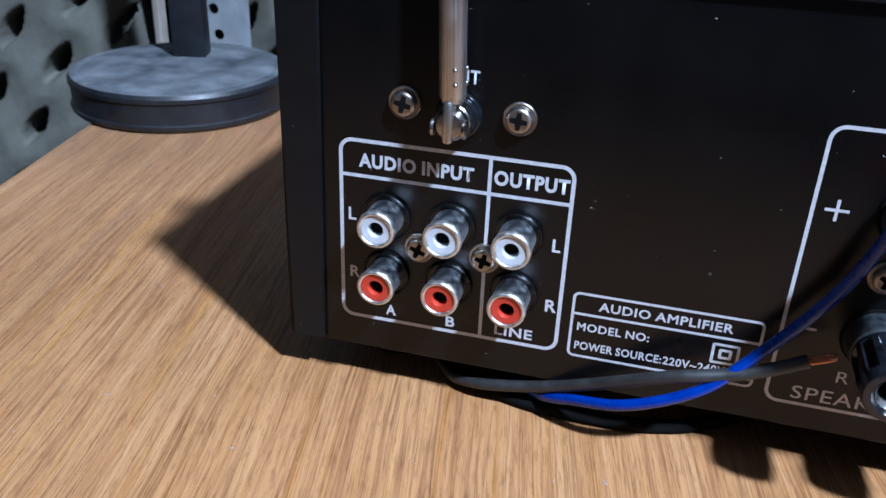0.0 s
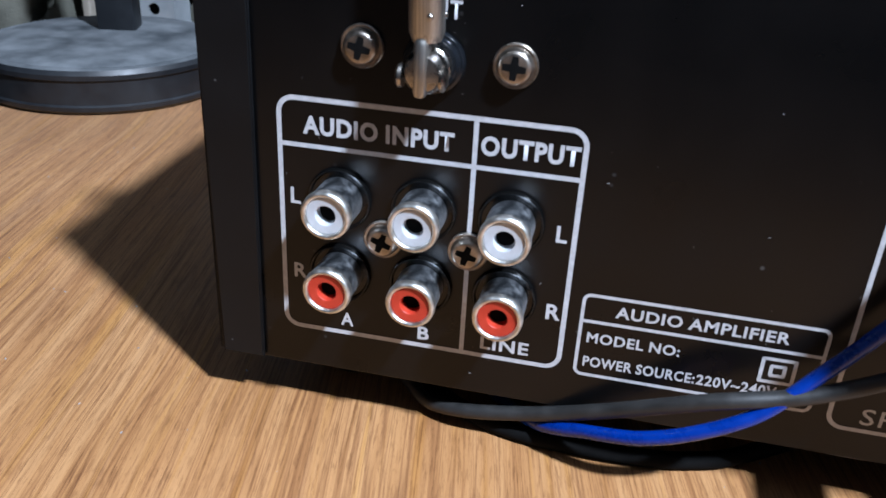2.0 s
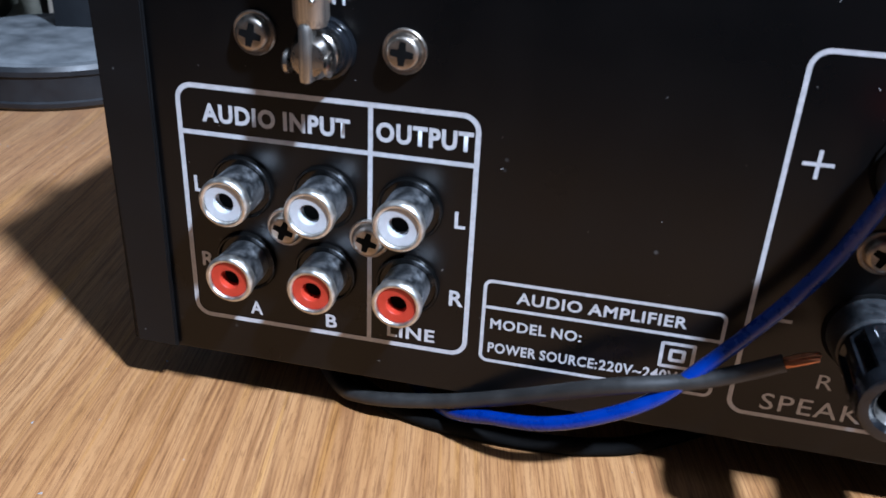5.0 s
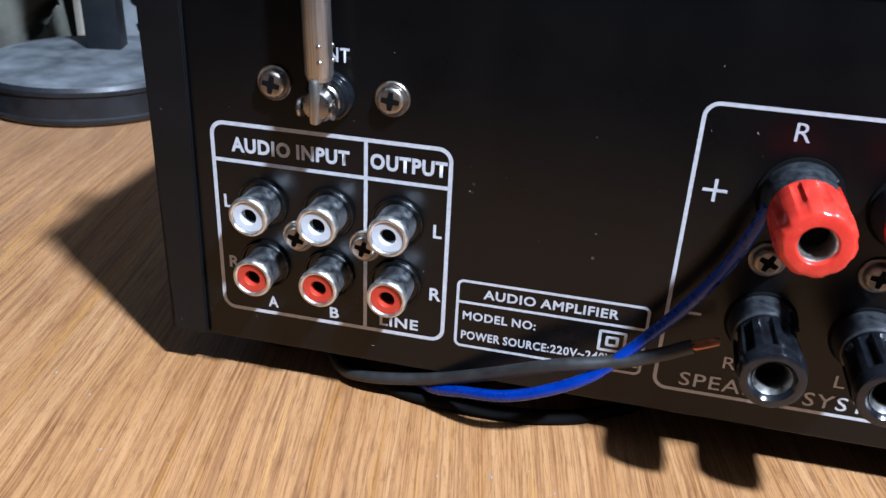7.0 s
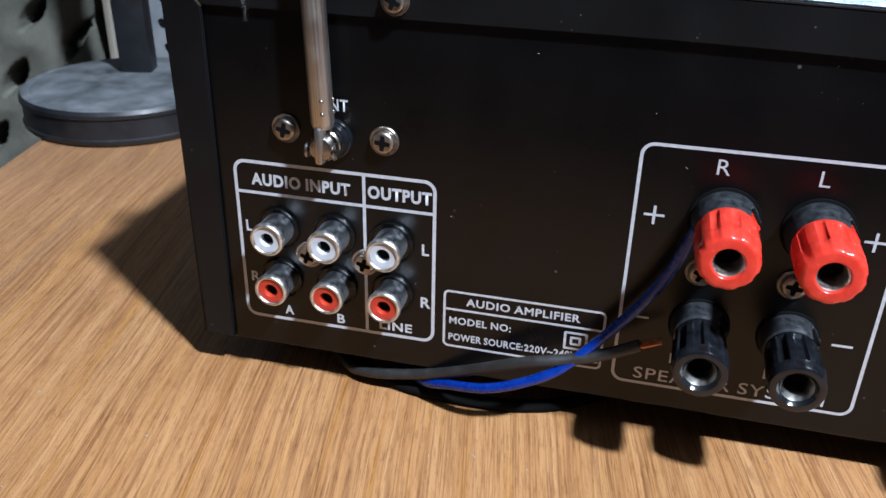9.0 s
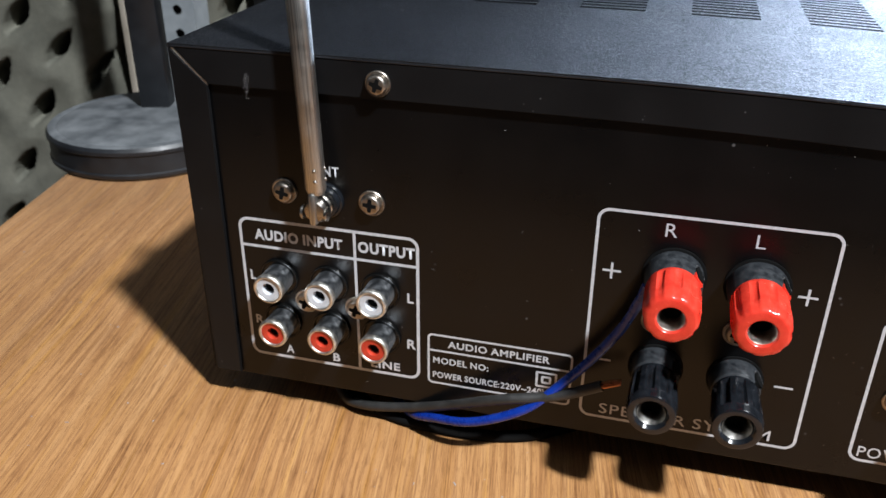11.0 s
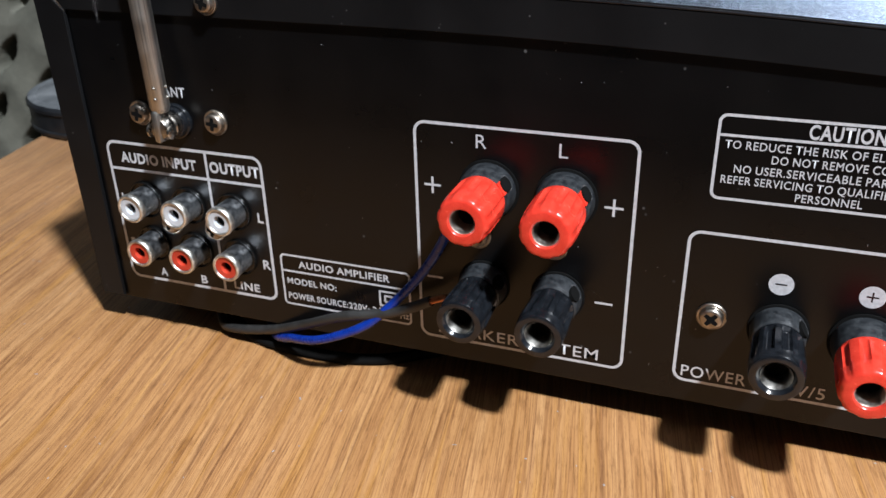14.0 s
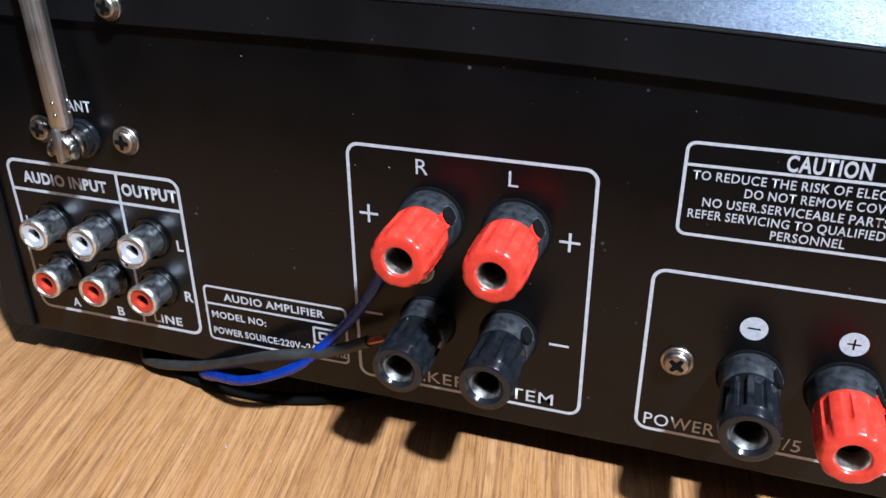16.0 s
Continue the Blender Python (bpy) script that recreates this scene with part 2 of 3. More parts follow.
MATT = surface("matt_black_plastic", grey(0.004), grey(0.009), (0.3, 0.5), 0, 450, 2500, 0.15, 0.0001, 0.25)
RUBBER = surface("black_rubber", grey(0.012), grey(0.025), (0.6, 0.8))
GREYWIRE = surface("dark_grey_wire_jacket", (0.016, 0.0157, 0.015), (0.030, 0.029, 0.028), (0.42, 0.6), 0, 350, 2500, 0.2)
BLUEWIRE = surface("blue_wire_jacket", (0.0013, 0.020, 0.19), (0.002, 0.032, 0.28), (0.22, 0.36), 0, 300, 2500, 0.1)
COPPER = surface("bare_copper_strands", (0.50, 0.17, 0.07), (0.70, 0.28, 0.13), (0.25, 0.4), 1.0, 900)
FOAM = surface("grey_green_foam", (0.082, 0.082, 0.067), (0.150, 0.146, 0.119), (0.85, 0.95), 0, 45, 900, 0.5, 0.0006, 0.2)
STANDTOP = surface("dust_covered_black_metal", (0.028, 0.033, 0.038), (0.150, 0.160, 0.168), (0.6, 0.85), 0, 55, 900, 0.2, 0.0002, 0.4)
STANDRIM = surface("satin_black_metal", (0.007, 0.008, 0.010), (0.014, 0.016, 0.019), (0.36, 0.5), 0, 120, 1500, 0.1)
PALE = surface("pale_grey_painted_steel", (0.17, 0.19, 0.205), (0.26, 0.285, 0.30), (0.5, 0.65), 0, 60, 900, 0.1)
BEIGE = surface("beige_painted_trim", (0.24, 0.21, 0.17), (0.34, 0.30, 0.25), (0.5, 0.7), 0, 40)
SCREEN = surface("black_stained_board", grey(0.008), grey(0.016), (0.7, 0.9), 0, 20, 300, 0.3, 0.0004, 0.2)
WALL = surface("dark_painted_plaster", (0.030, 0.030, 0.031), (0.045, 0.045, 0.046), (0.75, 0.9), 0, 6, 120, 0.3, 0.001)
CEIL = surface("white_plaster", grey(0.30), grey(0.36), (0.8, 0.9), 0, 6, 120, 0.2, 0.001)
FLOOR = surface("brown_floorboards", (0.10, 0.065, 0.04), (0.16, 0.10, 0.065), (0.5, 0.7), 0, 8, 200, 0.2, 0.0005)
LINT = surface("pale_dust", grey(0.22), grey(0.42), (0.8, 0.95))


# ---- mesh helpers ----
def part(name, bm, material, parent=None, label="", smooth=None):
    """Links a bmesh as one mesh object, under a thing or a part where one is given."""
    if smooth is not None:
        for f in bm.faces:
            f.smooth = True
        for e in bm.edges:
            if len(e.link_faces) == 2 and e.calc_face_angle(0.0) > radians(smooth):
                e.smooth = False
    me = bpy.data.meshes.new(name)
    bm.to_mesh(me)
    bm.free()
    for m in material if isinstance(material, (list, tuple)) else [material]:
        me.materials.append(m)
    ob = new(name, me)
    if parent is not None:
        ob.parent = parent
    if label:
        tagged(ob, label)
    return ob


def box(x0, x1, y0, y1, z0, z1, bevel=0.0, bm=None, segments=2):
    bm = bm or bmesh.new()
    made = bmesh.ops.create_cube(bm, size=1)["verts"]
    for v in made:
        v.co = Vector(((x0 + x1) / 2 + v.co.x * (x1 - x0), (y0 + y1) / 2 + v.co.y * (y1 - y0), (z0 + z1) / 2 + v.co.z * (z1 - z0)))
    if bevel:
        edges = list({e for v in made for e in v.link_edges})
        bmesh.ops.bevel(bm, geom=edges, offset=bevel, segments=segments, affect="EDGES", profile=0.5)
    return bm


def lathe(profile, segs=40, axis="y", flute=None):
    """Turns (distance along the axis, radius) round an axis. flute(i, k): a factor on the radius for profile row k at step i.
    Along y a positive distance points out of the panel, towards -y."""
    bm = bmesh.new()
    rings = []
    for k, (d, r) in enumerate(profile):
        n = 1 if r < 1e-7 else segs
        ring = []
        for i in range(n):
            a = 2 * math.pi * i / segs
            rr = r * (flute(i, k) if flute else 1.0)
            c, s = rr * math.cos(a), rr * math.sin(a)
            ring.append(bm.verts.new((c, -d, s) if axis == "y" else (c, s, d)))
        rings.append(ring)
    for a, b in zip(rings, rings[1:]):
        for i in range(segs):
            j = (i + 1) % segs
            quad = [a[i % len(a)], a[j % len(a)], b[j % len(b)], b[i % len(b)]]
            quad = [v for n, v in enumerate(quad) if v not in quad[:n]]
            if len(quad) > 2:
                bm.faces.new(quad)
    bmesh.ops.recalc_face_normals(bm, faces=bm.faces)
    return bm


def prism(outline, y0, y1, bm=None):
    """A flat outline of (x, z) corners, made thick from y0 (front) to y1."""
    bm = bm or bmesh.new()
    front = [bm.verts.new((x, y0, z)) for x, z in outline]
    back = [bm.verts.new((x, y1, z)) for x, z in outline]
    bm.faces.new(front)
    bm.faces.new(back[::-1])
    for i in range(len(outline)):
        j = (i + 1) % len(outline)
        bm.faces.new((front[i], back[i], back[j], front[j]))
    bmesh.ops.recalc_face_normals(bm, faces=bm.faces)
    return bm


def tube(points, radius, bm=None, sides=14, steps=10):
    """A round cord through points, smooth between them (Catmull-Rom)."""
    bm = bm or bmesh.new()
    pts = [Vector(p) for p in points]
    line = []
    for i in range(len(pts) - 1):
        p0, p1, p2, p3 = pts[max(i - 1, 0)], pts[i], pts[i + 1], pts[min(i + 2, len(pts) - 1)]
        for s in range(steps):
            u = s / steps
            line.append(0.5 * (2 * p1 + (p2 - p0) * u + (2 * p0 - 5 * p1 + 4 * p2 - p3) * u * u + (3 * p1 - p0 - 3 * p2 + p3) * u ** 3))
    line.append(pts[-1])
    rings = []
    side = Vector((0, 1, 0.2)).normalized()
    for i, p in enumerate(line):
        way = (line[min(i + 1, len(line) - 1)] - line[max(i - 1, 0)]).normalized()
        side = (side - way * side.dot(way)).normalized()
        up = way.cross(side)
        rings.append([bm.verts.new(p + radius * (math.cos(2 * math.pi * k / sides) * side + math.sin(2 * math.pi * k / sides) * up)) for k in range(sides)])
    for a, b in zip(rings, rings[1:]):
        for k in range(sides):
            bm.faces.new((a[k], a[(k + 1) % sides], b[(k + 1) % sides], b[k]))
    bm.faces.new(rings[0][::-1])
    bm.faces.new(rings[-1])
    bmesh.ops.recalc_face_normals(bm, faces=bm.faces)
    return bm


# ---- the room and the desk ----
tagged(part("floor", box(-2.0, 2.4, -2.2, 2.2, -0.80, -0.75), FLOOR), "brown boarded floor under the desk", "floor", kind="structure")
tagged(part("ceiling", box(-2.0, 2.4, -2.2, 2.2, 1.75, 1.80), CEIL), "white plastered ceiling above the desk", "ceiling", kind="structure")
for name, b in (("wall_west", (-2.1, -2.0, -2.2, 2.2, -0.75, 1.75)), ("wall_east", (2.4, 2.5, -2.2, 2.2, -0.75, 1.75)),
                ("wall_north", (-2.0, 2.4, 2.2, 2.3, -0.75, 1.75)), ("wall_south", (-2.0, 2.4, -2.3, -2.2, -0.75, 1.75))):
    tagged(part(name, box(*b), WALL), "dark plastered wall of the room", "wall", kind="structure")

desk = tagged(new("desk"), "wooden desk with an oak-grained laminate top", "desk")
desk.matrix_world = pose(-0.2005, 0.10, 0, 0, 0, 10.5)
part("tabletop", box(0.0, 1.05, -0.30, 0.16, -0.022, 0.0, 0.0016), WOOD, desk, smooth=40)
for lx, ly in ((0.03, -0.28), (1.00, -0.28), (0.03, 0.11), (1.00, 0.11)):
    part("leg", box(lx, lx + 0.045, ly, ly + 0.045, -0.75, -0.022, 0.002), WOOD, desk)

# ---- the amplifier ----
LEFT, RIGHT, TOP, BASE, BACK = -0.0468, 0.2100, 0.1083, 0.0108, 0.2050
LIP, FRONT = 0.0098, -0.0012
amp = tagged(new("audio_amplifier"), "black metal audio amplifier with its rear sockets, on the desk", "amplifier")


def vented_top():
    xs, ys = [LEFT, RIGHT], [FRONT, BACK]
    slots_x = [(0.0136 + 0.0322 * i, 0.0136 + 0.0322 * i + 0.0192) for i in range(6)]
    slots_y = [(0.0716 + 0.0041 * i, 0.0716 + 0.0041 * i + 0.0021) for i in range(16)]
    xs = sorted(xs + [v for s in slots_x for v in s])
    ys = sorted(ys + [v for s in slots_y for v in s])
    bm = bmesh.new()
    grids = [[[bm.verts.new((x, y, z)) for y in ys] for x in xs] for z in (TOP, TOP - 0.0011)]
    solid = lambda i, j: 0 <= i < len(xs) - 1 and 0 <= j < len(ys) - 1 and not (i % 2 == 1 and j % 2 == 1)
    for i in range(len(xs) - 1):
        for j in range(len(ys) - 1):
            if not solid(i, j):
                continue
            t, u = grids
            bm.faces.new((t[i][j], t[i + 1][j], t[i + 1][j + 1], t[i][j + 1]))
            bm.faces.new((u[i][j], u[i][j + 1], u[i + 1][j + 1], u[i + 1][j]))
            for di, dj, a, b in ((-1, 0, (0, 0), (0, 1)), (1, 0, (1, 0), (1, 1)), (0, -1, (0, 0), (1, 0)), (0, 1, (0, 1), (1, 1))):
                if not solid(i + di, j + dj):
                    p, q = (i + a[0], j + a[1]), (i + b[0], j + b[1])
                    bm.faces.new((t[p[0]][p[1]], t[q[0]][q[1]], u[q[0]][q[1]], u[p[0]][p[1]]))
    bmesh.ops.recalc_face_normals(bm, faces=bm.faces)
    return bm


def drop(x):
    """The cover's sheet hangs lower towards the far side."""
    u = max(0.0, x - 0.05)
    return 0.29 * u * u if u < 0.115 else 0.29 * 0.115 * (2 * u - 0.115)


def sagged(bm):
    for v in bm.verts:
        if v.co.z > 0.08:
            v.co.z -= drop(v.co.x)
    return bm


def steps(x0, x1, n=24):
    return [x0 + (x1 - x0) * i / n for i in range(n + 1)]


cover = part("top_cover", sagged(vented_top()), COVER, amp, "textured black steel cover with slotted vents")
part("side_cover", box(LEFT, LEFT + 0.0011, FRONT + 0.0011, BACK, BASE, TOP - 0.0012), COVER, amp)
part("side_cover", sagged(box(RIGHT - 0.0011, RIGHT, FRONT + 0.0011, BACK, BASE, TOP - 0.0012)), COVER, amp)
G = 0.00018  # half of the open mitre
fold = 0.0006
bm = sagged(prism([(x, TOP - 0.0003) for x in steps(LEFT + G + fold, RIGHT - G - fold)] + [(x, TOP - LIP) for x in steps(RIGHT - LIP - G, LEFT + LIP + G)], FRONT, FRONT + 0.0008))
bmesh.ops.bevel(bm, geom=[e for e in bm.edges if all(v.co.y < FRONT + 1e-6 for v in e.verts)], offset=0.00025, segments=2, affect="EDGES")
part("top_flange", bm, EDGE, amp, smooth=50)
for sx, edge in ((1, LEFT), (-1, RIGHT)):
    bm = prism([(edge, TOP - fold), (edge + sx * LIP, TOP - LIP - 1.4 * G), (edge + sx * (LIP - 0.0006), BASE), (edge + sx * 0.0012, BASE)], FRONT, FRONT + 0.0008)
    bmesh.ops.bevel(bm, geom=[e for e in bm.edges if all(v.co.y < FRONT + 1e-6 for v in e.verts)], offset=0.00025, segments=2, affect="EDGES")
    part("side_flange", sagged(bm), EDGE, amp, smooth=50)
    part("mitre_edge", sagged(prism([(edge + sx * 0.0004, TOP - 0.0002), (edge + sx * 0.0004, TOP - 0.0009), (edge + sx * LIP, TOP - LIP - 0.00035), (edge + sx * LIP, TOP - LIP + 0.00035)], FRONT + 0.00022, FRONT + 0.0007)), BARE, amp, "bare bright edge of the folded steel")
# hemmed front edge of the top
bm = tube([(x, FRONT + 0.0006, TOP - 0.00065 - drop(x)) for x in steps(LEFT + 0.001, RIGHT - 0.001)], 0.00066, sides=10, steps=2)
part("folded_edge", bm, HEM, amp, "worn shiny fold of the cover", 60)
part("rear_panel", sagged(box(LEFT + 0.0013, RIGHT - 0.0013, 0.0, 0.0012, BASE - 0.0004, TOP - 0.0014, 0.0002)), PANEL, amp, "satin black rear panel with white printing")
part("base_plate", box(LEFT + 0.0013, RIGHT - 0.0013, 0.0016, BACK - 0.002, BASE - 0.0012, BASE), PANEL, amp)
part("front_panel", box(LEFT, RIGHT, BACK, BACK + 0.006, BASE - 0.002, TOP - 0.007, 0.001), PANEL, amp)
for fx in (-0.026, 0.182):
    for fy in (0.022, 0.175):
        bm = lathe([(0.0, 0.0), (0.0, 0.0085), (0.0012, 0.0092), (0.0088, 0.0096), (0.0096, 0.0090), (0.0096, 0.0)], 28, "z")
        ob = part("foot", bm, RUBBER, amp, smooth=35)
        ob.location = (fx, fy, 0)


# printing on the rear panel
def outline(x0, x1, z0, z1, r, w, name="printed_frame"):
    """A rounded rectangle drawn as a line of width w."""
    bm = bmesh.new()
    rings = []
    for off in (w / 2, -w / 2):
        ring = []
        for cx, cz, a0 in ((x1 - r, z1 - r, 0), (x0 + r, z1 - r, 90), (x0 + r, z0 + r, 180), (x1 - r, z0 + r, 270)):
            for k in range(9):
                a = radians(a0 + 90 * k / 8)
                ring.append(bm.verts.new((cx + (r + off) * math.cos(a), INKY, cz + (r + off) * math.sin(a))))
        rings.append(ring)
    n = len(rings[0])
    for i in range(n):
        j = (i + 1) % n
        bm.faces.new((rings[0][i], rings[1][i], rings[1][j], rings[0][j]))
    return part(name, bm, INK, amp)


INKY = -0.00012


def line(x0, x1, z0, z1, name="printed_line", y=None, material=None):
    bm = bmesh.new()
    y = INKY - 0.00002 if y is None else y
    bm.faces.new([bm.verts.new((x, y, z)) for x, z in ((x0, z0), (x1, z0), (x1, z1), (x0, z1))])
    return part(name, bm, material or INK, amp)


def words(body, x0, x1, z0, cap, bold=0.026):
    """Printed words from x0 to x1, with the baseline at z0 and capitals cap high."""
    def mesh_of(text):
        cu = bpy.data.curves.new("print", "FONT")
        cu.body, cu.size, cu.offset, cu.resolution_u = text, 1.0, bold, 3
        cu.space_character, cu.space_word = 1.10, 0.80
        ob = new("print", cu)
        me = bpy.data.meshes.new_from_object(ob.evaluated_get(bpy.context.evaluated_depsgraph_get()))
        bpy.data.objects.remove(ob)
        bpy.data.curves.remove(cu)
        return me
    me, ref = mesh_of(body), mesh_of("H")
    high = max(v.co.y for v in ref.vertices)
    bpy.data.meshes.remove(ref)
    lo, hi = min(v.co.x for v in me.vertices), max(v.co.x for v in me.vertices)
    for v in me.vertices:
        v.co = (x0 + (v.co.x - lo) / (hi - lo) * (x1 - x0), INKY, z0 + v.co.y / high * cap)
    me.name = "printed_text"
    me.materials.clear()
    me.materials.append(INK)
    ob = new("printed_text", me)
    ob.parent = amp
    return ob


def mm(*v):
    return [MM * a for a in v]


outline(*mm(-33.0, 17.3, 18.7, 62.0, 2.6, 0.85))
line(*mm(-33.0, 17.3, 53.6, 54.4))
line(*mm(-0.4, 0.4, 18.8, 61.9), y=INKY - 0.00004)
words("ANT", *mm(-10.2, -3.3, 76.9, 2.7), bold=0.02)
words("AUDIO INPUT", *mm(-28.9, -3.4, 56.2, 3.0), bold=0.040)
words("OUTPUT", *mm(0.9, 16.6, 56.3, 3.1), bold=0.040)
words("L", *mm(-31.4, -29.6, 43.3, 2.9))
words("R", *mm(-31.2, -28.8, 28.9, 2.8))
words("L", *mm(14.3, 16.1, 42.9, 2.9))
words("R", *mm(14.1, 16.6, 28.3, 2.9))
words("A", *mm(-22.5, -20.1, 20.3, 2.6))
words("B", *mm(-8.1, -6.0, 20.0, 2.6))
words("LINE", *mm(3.3, 11.9, 20.2, 2.45))
outline(*mm(20.2, 59.1, 18.4, 34.1, 1.2, 0.6))
line(*mm(20.2, 59.1, 28.8, 29.4))
words("AUDIO AMPLIFIER", *mm(25.6, 53.4, 30.55, 2.1))
words("MODEL NO:", *mm(21.5, 37.0, 25.0, 1.95))
words("POWER SOURCE:", *mm(21.4, 40.2, 20.2, 1.95))
words("220V~240V", *mm(40.5, 53.4, 20.2, 1.95))
words("Hz", *mm(56.0, 58.6, 19.9, 2.0))
outline(*mm(50.2, 55.3, 23.0, 27.4, 0.1, 0.6), name="printed_square")
outline(*mm(51.7, 53.8, 24.3, 26.1, 0.1, 0.6), name="printed_square")
outline(*mm(62.3, 116.2, 16.4, 76.7, 2.6, 0.75))
words("R", *mm(77.9, 80.6, 71.4, 3.4), bold=0.0)
words("L", *mm(98.1, 100.2, 71.1, 3.4), bold=0.0)
words("R", *mm(74.9, 77.3, 23.2, 2.7), bold=0.0)
words("L", *mm(96.0, 98.0, 22.9, 2.7), bold=0.0)
words("SPEAKER SYSTEM", *mm(67.2, 110.2, 17.7, 3.1), bold=0.004)
for x, z in ((66.6, 60.6), (111.5, 60.2)):
    line(*mm(x - 2.2, x + 2.2, z - 0.3, z + 0.3), "printed_plus")
    line(*mm(x - 0.3, x + 0.3, z - 2.2, z + 2.2), "printed_plus", y=INKY - 0.00004)
for x, z in ((66.6, 34.6), (110.7, 34.5)):
    line(*mm(x - 2.2, x + 2.2, z - 0.3, z + 0.3), "printed_minus")
outline(*mm(132.3, 181.8, 65.7, 84.6, 1.6, 0.65))
line(*mm(132.4, 181.8, 79.9, 80.5))
words("CAUTION", *mm(149.9, 164.3, 80.9, 3.1))
words("TO REDUCE THE RISK OF ELECT", *mm(133.9, 169.2, 77.35, 1.8), bold=0.010)
words("DO NOT REMOVE COVER", *mm(143.6, 170.4, 74.65, 1.8), bold=0.010)
words("NO USER.SERVICEABLE PARTS", *mm(136.3, 169.0, 71.95, 1.8), bold=0.010)
words("REFER SERVICING TO QUALIFIED", *mm(133.9, 168.8, 69.35, 1.8), bold=0.010)
words("PERSONNEL", *mm(149.4, 162.5, 66.75, 1.8), bold=0.010)
outline(*mm(129.0, 190.0, 16.7, 57.0, 2.6, 0.75))
words("POWER", *mm(130.7, 145.8, 17.9, 3.1), bold=0.004)
words("V/5", *mm(156.8, 163.4, 17.9, 3.1), bold=0.004)
for x, sign in ((149.8, "minus"), (168.4, "plus")):
    bm = bmesh.new()
    bmesh.ops.create_circle(bm, cap_ends=True, radius=0.0027, segments=40, matrix=pose(MM * x, INKY, 0.0466, 90))
    part("printed_disc", bm, INK, amp)
    line(*mm(x - 1.25, x + 1.25, 46.45, 46.8), "printed_" + sign, INKY - 0.00003, PANEL)
    if sign == "plus":
        line(*mm(x - 0.17, x + 0.17, 45.4, 47.85), "printed_plus", INKY - 0.00005, PANEL)


# screws, sockets and binding posts
def screw(x, y, z, turn, radius=0.0034):
    k = radius / 0.0034
    head = lathe([(0, 0.0), (0.0, 0.00335 * k), (0.0005, 0.0034 * k), (0.00075, 0.0032 * k), (0.0007, 0.0028 * k), (0.0010, 0.00265 * k), (0.0015, 0.00262 * k),
                  (0.0019, 0.0024 * k), (0.0021, 0.0021 * k), (0.00214, 0.0019 * k), (0.00214, 0.0)], 32)
    ob = part("screw", head, SCREWS, amp, smooth=35)
    ob.matrix_basis = pose(x, y, z, 0, turn)
    arm, tip = 0.00175 * k, 0.00044 * k
    pts = []
    for q in range(4):
        a = math.pi / 2 * q
        for r, off in ((arm, -tip), (arm, tip)):
            pts.append((r * math.cos(a) - off * math.sin(a), r * math.sin(a) + off * math.cos(a)))
        a += math.pi / 4
        pts.append((tip * 1.9 * math.cos(a), tip * 1.9 * math.sin(a)))
    # head isn't recessed; the cross stands proud, its shade put into near-black colour
    part("cross_recess_shade", prism(pts, -0.00218, -0.0012), SHADEBLACK, ob, "raised near-black cross painted as the recess's shade")
    return ob


for s in ((-18.7, 0, 71.5, 12), (5.3, 0, 70.9, 5), (-14.7, 0, 38.9, 20), (0.0, 0, 38.9, 15), (78.4, 0, 48.4, 25), (97.8, 0, 48.2, 8), (136.0, 0, 35.8, 38), (8.4, -1.2, 102.5, 20)):
    screw(MM * s[0], MM * s[1], MM * s[2], s[3], 0.0035 if s[1] == 0 else 0.0032)


def rca_jack(x, z, material, word):
    j = part("rca_jack", lathe([(0.0, 0.0040), (0.0062, 0.0040), (0.0064, 0.0041)], 40), SHELL, amp, "tin-plated phono socket with a %s insert" % word, 35)
    j.location = (x, 0, z)
    part("rim", lathe([(0.0060, 0.0040), (0.0062, 0.00416), (0.0068, 0.00426), (0.0076, 0.0042), (0.0080, 0.0039), (0.0080, 0.0036), (0.0077, 0.0033), (0.0070, 0.0033)], 40), RIM, j, smooth=60)
    part("insert", lathe([(0.0066, 0.0036), (0.0075, 0.0033), (0.0076, 0.0031), (0.0075, 0.0018), (0.0074, 0.0017), (0.0061, 0.0016), (0.0050, 0.0016), (0.001, 0.0016), (0.001, 0.0)], 36), [material], j, "%s nylon insert" % word, 20)
    # near-black disc closes the socket early and paints its dark depth
    part("bore_shade", lathe([(0.0056, 0.0), (0.0056, 0.00159), (0.0012, 0.00159)], 24), SHADEBLACK, j)
    part("base_ring", lathe([(0.0003, 0.0040), (0.0003, 0.0049), (0.0009, 0.0051), (0.0010, 0.0054), (0.0006, 0.0056), (0.0, 0.0056)], 40), JET, j, smooth=50)
    return j


for cx in (-22.5, -7.9, 6.8):
    rca_jack(MM * cx, 0.0452, WHITE, "white")
    rca_jack(MM * cx, 0.0311, ORANGE, "red")


